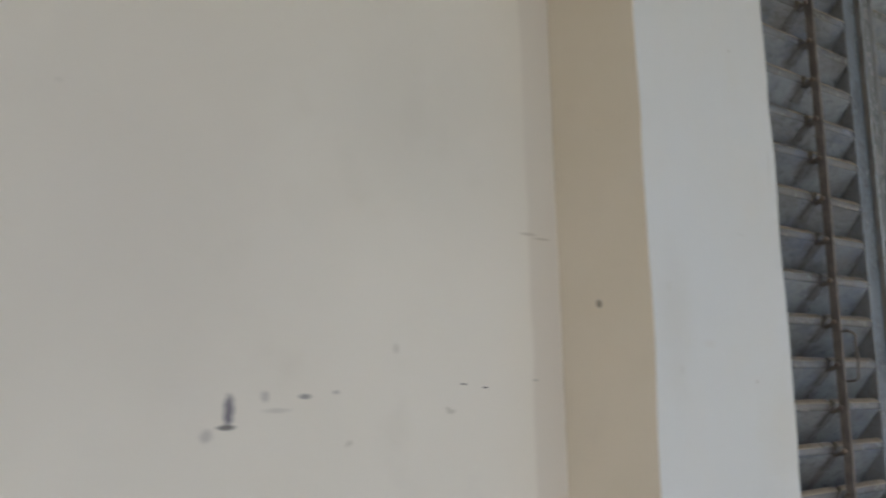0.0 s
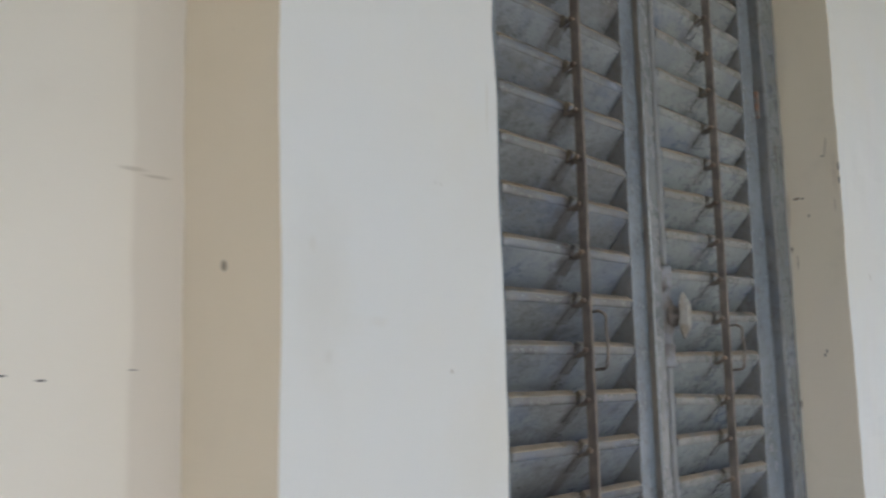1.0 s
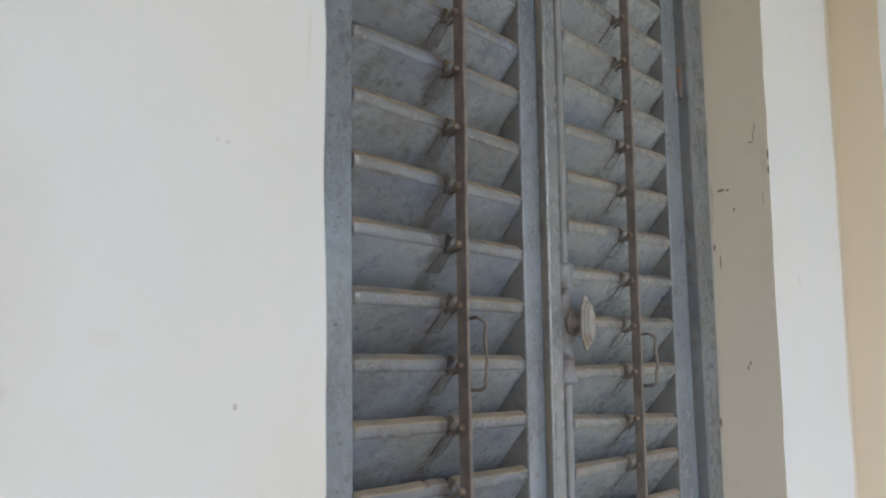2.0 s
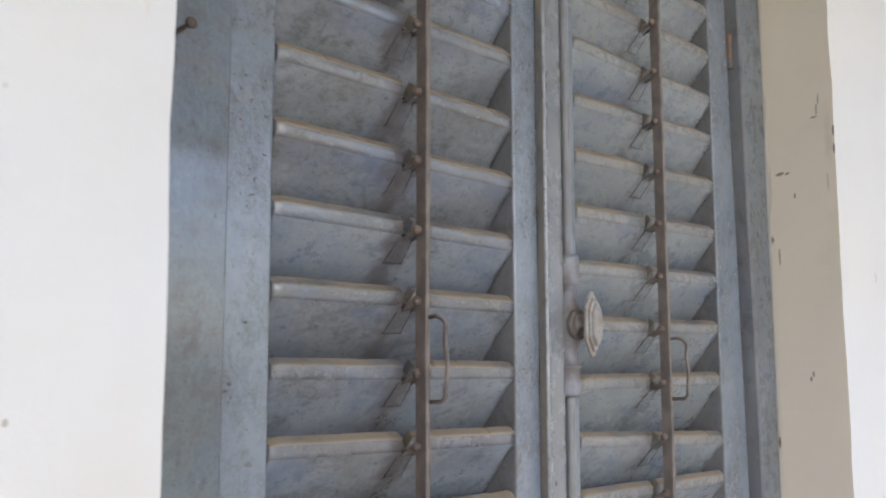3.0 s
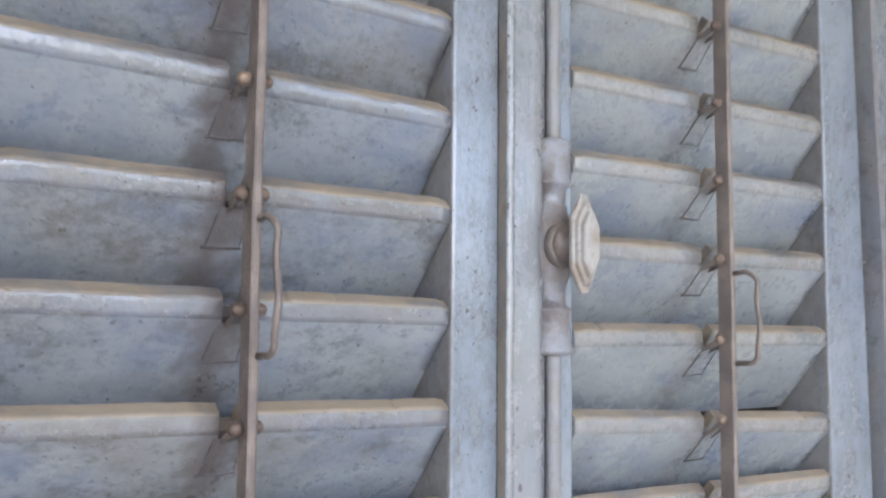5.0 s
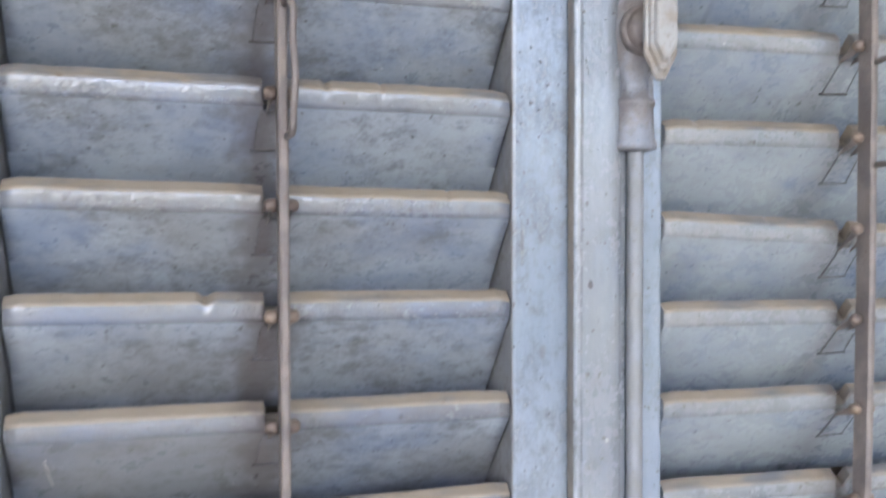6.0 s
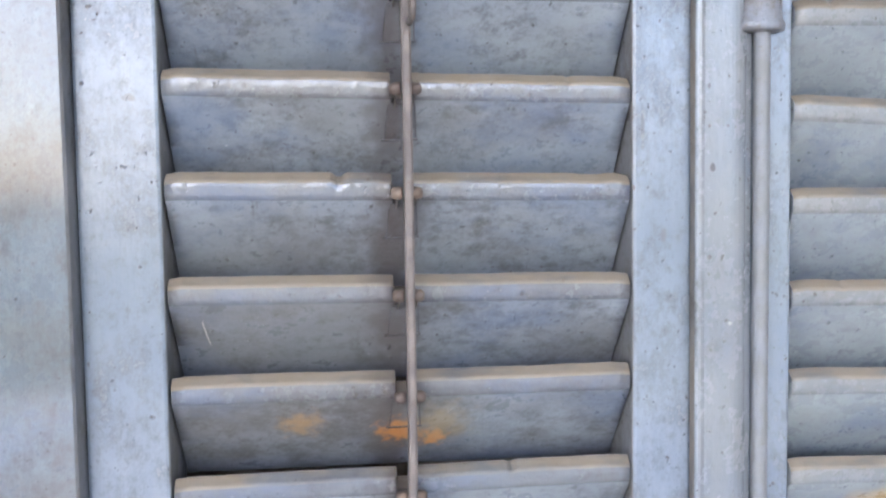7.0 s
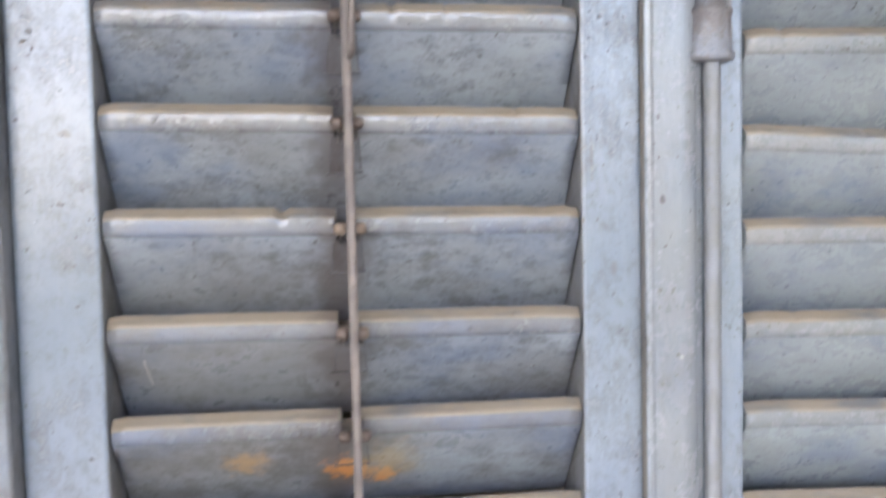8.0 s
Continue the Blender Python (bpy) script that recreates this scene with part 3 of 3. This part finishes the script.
def bracket_mesh(bar, z, lift, d, n):
    """Thin strap let into the notch: two ears at the rivet, legs down the face, a folded foot."""
    bm = bmesh.new()

    def sheet(points, thick, slot=0):
        front = [bm.verts.new(p) for p in points]
        rear = [bm.verts.new(Vector(p) + thick) for p in points]
        made = [bm.faces.new(front), bm.faces.new(rear)]
        for i in range(len(points)):
            made.append(bm.faces.new((front[i], front[(i + 1) % len(points)], rear[(i + 1) % len(points)], rear[i])))
        for f in made:
            f.material_index = slot

    def at(x, u, v):
        return Vector((x, FRONT + u * d[0] + v * n[0], lift + u * d[1] + v * n[1]))
    mid = bar - 0.002 if bar < 1.6 else bar + 0.004
    out = at(0, 0, 0.0005) - at(0, 0, 0)
    sheet([at(mid - 0.0085, 0.014, 0.0002), at(mid + 0.0085, 0.014, 0.0002), at(mid + 0.0100, 0.042, 0.0002), at(mid - 0.0100, 0.042, 0.0002)], out)
    # dark folded edges, the foot wider than the strap
    rim = at(0, 0, 0.0009) - at(0, 0, 0)
    for a, b, c, e in ((-0.0088, -0.0103, 0.018, 0.042), (0.0086, 0.0101, 0.014, 0.040)):
        sheet([at(mid + a - 0.0003, c, 0.0002), at(mid + a + 0.0003, c, 0.0002), at(mid + b + 0.0003, e, 0.0002), at(mid + b - 0.0003, e, 0.0002)], rim, 1)
    sheet([at(mid - 0.0125, 0.0418, 0.0002), at(mid + 0.0112, 0.0410, 0.0002), at(mid + 0.0112, 0.0419, 0.0002), at(mid - 0.0125, 0.0429, 0.0002)], at(0, 0, 0.0014) - at(0, 0, 0), 1)
    for s in (-1, 1):
        x = bar - 0.0005 + s * 0.0052
        pin = Vector((x, 0.769, z))
        sheet([at(x, 0.0125, 0.001), at(x, 0.0175, 0.001), pin + Vector((0, -0.003, -0.0035)), pin + Vector((0, -0.003, 0.0035))], Vector((s * 0.0009, 0, 0)), 2)
    return bm


def build_slats(leaf, x0, x1, bar, pin, seats, seed, face, nose, strap):
    for k in range(25):
        z = pin + (k - 12) * PITCH
        step = 17 - k
        rng = random.Random(seed + k)
        seat = seats.get(step) or (rng.uniform(12.5, 16), rng.uniform(11, 14.5))
        bm, d, n, lift = slat_mesh(x0, x1, z, seat, bar, seed + k)
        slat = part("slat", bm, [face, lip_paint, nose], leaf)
        part("bracket", bracket_mesh(bar, z, lift, d, n), [strap, bracket_metal, iron], slat, "thin painted metal bracket")
        pinned = bmesh.new()
        for s in (-1, 1):
            lathe(pinned, [(s * 0.0028, 0.0034), (s * 0.0042, 0.0042), (s * 0.0080, 0.0038), (s * 0.0098, 0.0024)], "x", (bar - 0.0005, 0.7685, z), 10)
        part("rivet", pinned, rivet_metal, slat, "dull brown rivet head", True)


def build_stile(leaf, x0, x1, inner, z0=0.03, z1=2.35, name="stile"):
    """Upright board with softened arrises; the side that faces the boards is dusty, with its shade painted in."""
    bm = solid((x0, LEAF_Y, z0), (x1, 0.842, z1), 0.0025, 2)
    uneven(bm, 0.08, 0.0007, 8.0)
    for v in bm.verts:
        if v.co.x > 2.02:
            v.co.x -= HINGE_LEAN * (v.co.z - 1.5)
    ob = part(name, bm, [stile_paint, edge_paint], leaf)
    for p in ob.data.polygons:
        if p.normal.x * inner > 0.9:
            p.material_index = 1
    return ob


def build_bar(leaf, bar, low, high, lean):
    """Flat iron bar on edge, a little bent, with a wire loop handle."""
    bm = bmesh.new()
    rings = []
    steps = 40
    for i in range(steps + 1):
        z = low + (high - low) * i / steps
        bend = 0.0012 * noise.noise(Vector((bar * 7, 0, z * 6))) + lean * (z - 1.3)
        half = 0.0027 + 0.0003 * noise.noise(Vector((bar, 3, z * 30)))
        y0, y1 = 0.7600 + 0.0006 * noise.noise(Vector((bar, 8, z * 9))), 0.7735
        rings.append([bm.verts.new((bar + bend + px * half, y, z)) for px, y in ((-1, y0 + 0.001), (-0.5, y0), (0.5, y0), (1, y0 + 0.001), (1, y1), (-1, y1))])
    for a, b in zip(rings, rings[1:]):
        for j in range(6):
            bm.faces.new((a[j], a[(j + 1) % 6], b[(j + 1) % 6], b[j]))
    bm.faces.new(rings[0])
    bm.faces.new(rings[-1])
    return part("tilt_bar", bm, iron, leaf, "flat brown iron tilt bar")


def handle_mesh(x, top, bottom, reach):
    y0, r = 0.760, 0.009
    pts = [(x, y0, top)]
    pts.append((x, y0 - reach + r, top + 0.001))
    for k in range(1, 5):
        a = math.pi / 2 * k / 5
        pts.append((x + 0.0006 * k, y0 - reach + r - r * math.sin(a), top - r + r * math.cos(a)))
    for k in range(0, 9):
        z = top - r - (top - bottom - 2 * r) * k / 8
        pts.append((x + 0.0025 - 0.0006 * math.sin(k), y0 - reach + 0.0009 * math.sin(k * 0.9), z))
    for k in range(1, 5):
        a = math.pi / 2 * k / 5
        pts.append((x + 0.002, y0 - reach + r - r * math.cos(a), bottom + r - r * math.sin(a)))
    pts.append((x + 0.001, y0, bottom))
    return tube(bmesh.new(), pts, 0.0021)


def build_leaf(x0, x1, s0, s1, bar, pin, seats, paints, seed, label, top, bottom, reach):
    leaf = tagged(new("louvred_shutter"), label, "shutter", "pair of louvred shutters")
    leaf.location = ((x0 + x1) / 2, LEAF_Y + 0.029, 0.0)
    bpy.context.view_layer.update()
    build_stile(leaf, x0, s0 - 0.0015, 1)
    build_stile(leaf, s1 + 0.0015, x1, -1)
    part("bottom_rail", solid((s0, LEAF_Y + 0.002, 0.03), (s1, 0.84, 0.52), 0.003), stile_paint, leaf)
    part("top_rail", solid((s0, LEAF_Y + 0.002, 2.295), (s1, 0.84, 2.35), 0.003), stile_paint, leaf)
    build_slats(leaf, s0, s1, bar, pin, seats, seed, *paints)
    tilt_bar = build_bar(leaf, bar, 0.57, 2.28, 0.0)
    part("loop_handle", handle_mesh(bar + 0.001, top, bottom, reach), iron, tilt_bar, "rusty bent wire loop handle", True)
    return leaf


leaf_left = build_leaf(1.1928, 1.5812, 1.2450, 1.5395, BAR_L, PIN_L, SEAT_L, (slat_paint, nose_paint, plate_paint), 100, "closed blue-grey louvred wooden shutter with rust-stained boards", 1.421, 1.347, 0.0185)
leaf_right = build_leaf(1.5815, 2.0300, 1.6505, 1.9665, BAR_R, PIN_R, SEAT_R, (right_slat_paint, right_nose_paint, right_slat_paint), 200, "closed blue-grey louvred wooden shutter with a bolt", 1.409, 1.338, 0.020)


def build_cover_strip():
    """Moulded strip over the meeting edge: bead, flat, hollow."""
    y = LEAF_Y
    outline = [(1.5795, y - 0.0005), (1.5795, y - 0.0090), (1.5800, y - 0.0104), (1.5810, y - 0.0114), (1.5826, y - 0.0118), (1.5840, y - 0.0114), (1.5852, y - 0.0110), (1.6030, y - 0.0112)]
    for k in range(1, 6):
        a = math.pi / 2 * k / 6
        outline.append((1.6030 + 0.0125 * math.sin(a) ** 1.15, y - 0.0112 + 0.0082 * (1 - math.cos(a))))
    outline += [(1.6190, y - 0.0028), (1.6198, y - 0.0022), (1.6198, y - 0.0005)]
    bm = prism(outline, 0.04, 2.34, "z")
    uneven(bm, 0.05, 0.0005, 14.0)
    strip = part("cover_strip", bm, [strip_paint, glint_paint, groove_paint], leaf_right, "glossy painted moulded cover strip with a pale glint painted along its edge")
    # left arris takes the painted highlight, the side behind it the groove paint
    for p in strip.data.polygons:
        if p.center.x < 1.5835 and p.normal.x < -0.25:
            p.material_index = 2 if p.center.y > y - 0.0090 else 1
        # right edge: the line of shade beside the rod, painted dark
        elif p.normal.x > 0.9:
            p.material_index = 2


def build_bolt():
    """Surface bolt: long round rod, cast case, rose and long faceted knob."""
    x, y, z = 1.6245, LEAF_Y, 1.421
    rod = bmesh.new()
    tube(rod, [(x + 0.0015, y - 0.0040, 0.2 + 0.05 * i) for i in range(42)], 0.0055, 14)
    part("bolt_rod", rod, rod_metal, leaf_right, "painted round bolt rod", True)
    # case: swelling sockets at both ends, waist, wide middle
    case = bmesh.new()
    rings = [(-0.076, 0.0120), (-0.075, 0.0158), (-0.071, 0.0165), (-0.068, 0.0145), (-0.048, 0.0135), (-0.046, 0.0150), (-0.043, 0.0150), (-0.041, 0.0110), (-0.030, 0.0100), (-0.018, 0.0155),
             (0.0, 0.0178), (0.018, 0.0155), (0.030, 0.0100), (0.041, 0.0110), (0.043, 0.0150), (0.046, 0.0150), (0.048, 0.0138), (0.068, 0.0148), (0.074, 0.0150), (0.076, 0.0120)]
    lathe(case, rings, "z", (x, y - 0.003, z), 20, (1.0, 0.92))
    bmesh.ops.bisect_plane(case, geom=case.verts[:] + case.edges[:] + case.faces[:], plane_co=(x, y - 0.0005, z), plane_no=(0, 1, 0), clear_outer=True)
    body = part("bolt_case", case, bolt_metal, leaf_right, "worn painted cast bolt case", True)
    plate = solid((x - 0.0150, y - 0.0030, z - 0.0735), (x + 0.0160, y - 0.0002, z + 0.0720), 0.0011, 2)
    uneven(plate, 0.03, 0.0005, 30.0)
    part("back_plate", plate, bolt_metal, body, "grimy painted back plate of the bolt")
    for dz in (-0.044, 0.044):
        for dx in (-0.0085, 0.0085):
            head = lathe(bmesh.new(), [(0.0, 0.0026), (-0.0012, 0.0026), (-0.0020, 0.0014)], "y", (x + dx, y - 0.0085, z + dz), 10)
            part("screw", head, bolt_metal, body)
    rose = lathe(bmesh.new(), [(0.002, 0.0163), (-0.002, 0.0165), (-0.0045, 0.0150), (-0.0045, 0.0138), (-0.0038, 0.0130), (-0.005, 0.0100), (-0.007, 0.0075), (-0.011, 0.0058), (-0.014, 0.0062)], "y", (x, y - 0.0165, z), 20)
    part("rose", rose, iron, body, "worn brown round rose", True)
    knob = bmesh.new()
    outline = [(0.0028, 0.0345), (0.0116, 0.018), (0.0116, -0.018), (0.0028, -0.0345), (-0.0028, -0.0345), (-0.0116, -0.018), (-0.0116, 0.018), (-0.0028, 0.0345)]
    layers = [(0.0, 0.62), (-0.0015, 0.94), (-0.0035, 1.0), (-0.0052, 0.97), (-0.0060, 0.84), (-0.0085, 0.80), (-0.0095, 0.68), (-0.0125, 0.62), (-0.0135, 0.5)]
    last = None
    for dy, s in layers:
        ring = [knob.verts.new((x + 0.0025 + px * s, y - 0.0295 + dy, z + pz * s)) for px, pz in outline]
        if last:
            for i in range(8):
                knob.faces.new((last[i], last[(i + 1) % 8], ring[(i + 1) % 8], ring[i]))
        else:
            knob.faces.new(ring)
        last = ring
    knob.faces.new(last)
    bmesh.ops.bevel(knob, geom=knob.edges[:], offset=0.0004, segments=1, affect="EDGES")
    part("knob", knob, knob_metal, body, "cream long faceted knob with stepped rim")


def build_hinge(x, y, z):
    """Rust smear in the joint between leaf and frame, built as an added hinge knuckle."""
    bm = lathe(bmesh.new(), [(-0.026, 0.0030), (-0.0245, 0.0052), (-0.009, 0.0054), (-0.008, 0.0048), (0.009, 0.0048), (0.010, 0.0054), (0.0245, 0.0052), (0.026, 0.0030)], "z", (x, y, z), 14)
    part("hinge", bm, hinge_metal, leaf_right, "rust smear in the joint, built as a hinge knuckle", True)


build_cover_strip()
build_bolt()
build_hinge(2.0262, 0.7830, 1.826)


# ---- small things on the frame ----
def build_nail():
    bm = bmesh.new()
    tube(bm, [(1.136, FRAME_Y + 0.004, 1.611), (1.138, FRAME_Y - 0.012, 1.613), (1.140, FRAME_Y - 0.026, 1.616)], 0.0018, 8)
    lathe(bm, [(-0.028, 0.0042), (-0.0295, 0.0044), (-0.0305, 0.0030)], "y", (1.140, FRAME_Y, 1.616), 10)
    tagged(link_mesh("nail", bm, nail_metal, True), "dark iron nail driven into the painted frame", "nail")


def build_wedge():
    outline = [(1.108, 1.411), (1.124, 1.412), (1.130, 1.408), (1.1415, 1.387), (1.127, 1.380), (1.108, 1.380)]
    bm = bmesh.new()
    front = [bm.verts.new((x, FRAME_Y - 0.0045, z)) for x, z in outline]
    rear = [bm.verts.new((x, FRAME_Y - 0.0002, z)) for x, z in outline]
    bm.faces.new(front)
    bm.faces.new(rear)
    for i in range(len(outline)):
        bm.faces.new((front[i], front[(i + 1) % 6], rear[(i + 1) % 6], rear[i]))
    tagged(link_mesh("wooden_chip", bm, tag_wood), "small orange-brown wooden chip fixed to the frame", "wood chip")


build_nail()
build_wedge()


def build_gap_line():
    # no real stick: a dark rod drawn for the black gap under a board
    bm = tube(bmesh.new(), [(1.893, 0.7895, 2.0100), (1.915, 0.7880, 2.0105), (1.945, 0.7885, 2.0098), (1.982, 0.7865, 2.0093)], 0.0016, 7)
    tagged(link_mesh("twig", bm, nail_metal, True), "thin dark stick standing in for the dark gap under a louvre", "twig")


build_gap_line()


def build_cobweb():
    bm = bmesh.new()
    tube(bm, [(1.2690, 0.800, 1.1745), (1.2655, 0.797, 1.1700), (1.2640, 0.795, 1.1640), (1.2655, 0.800, 1.1560), (1.2670, 0.806, 1.1480)], 0.00025, 5)
    n = Nodes("cobweb_thread")
    thread = n.finish((0.55, 0.5, 0.42, 1), n.ramp(n.noise(300), 0.3, 0.7, 0.5, 0.7), None, 0)
    tagged(link_mesh("cobweb", bm, thread), "single pale cobweb thread hanging on a dusty louvre", "cobweb")


build_cobweb()
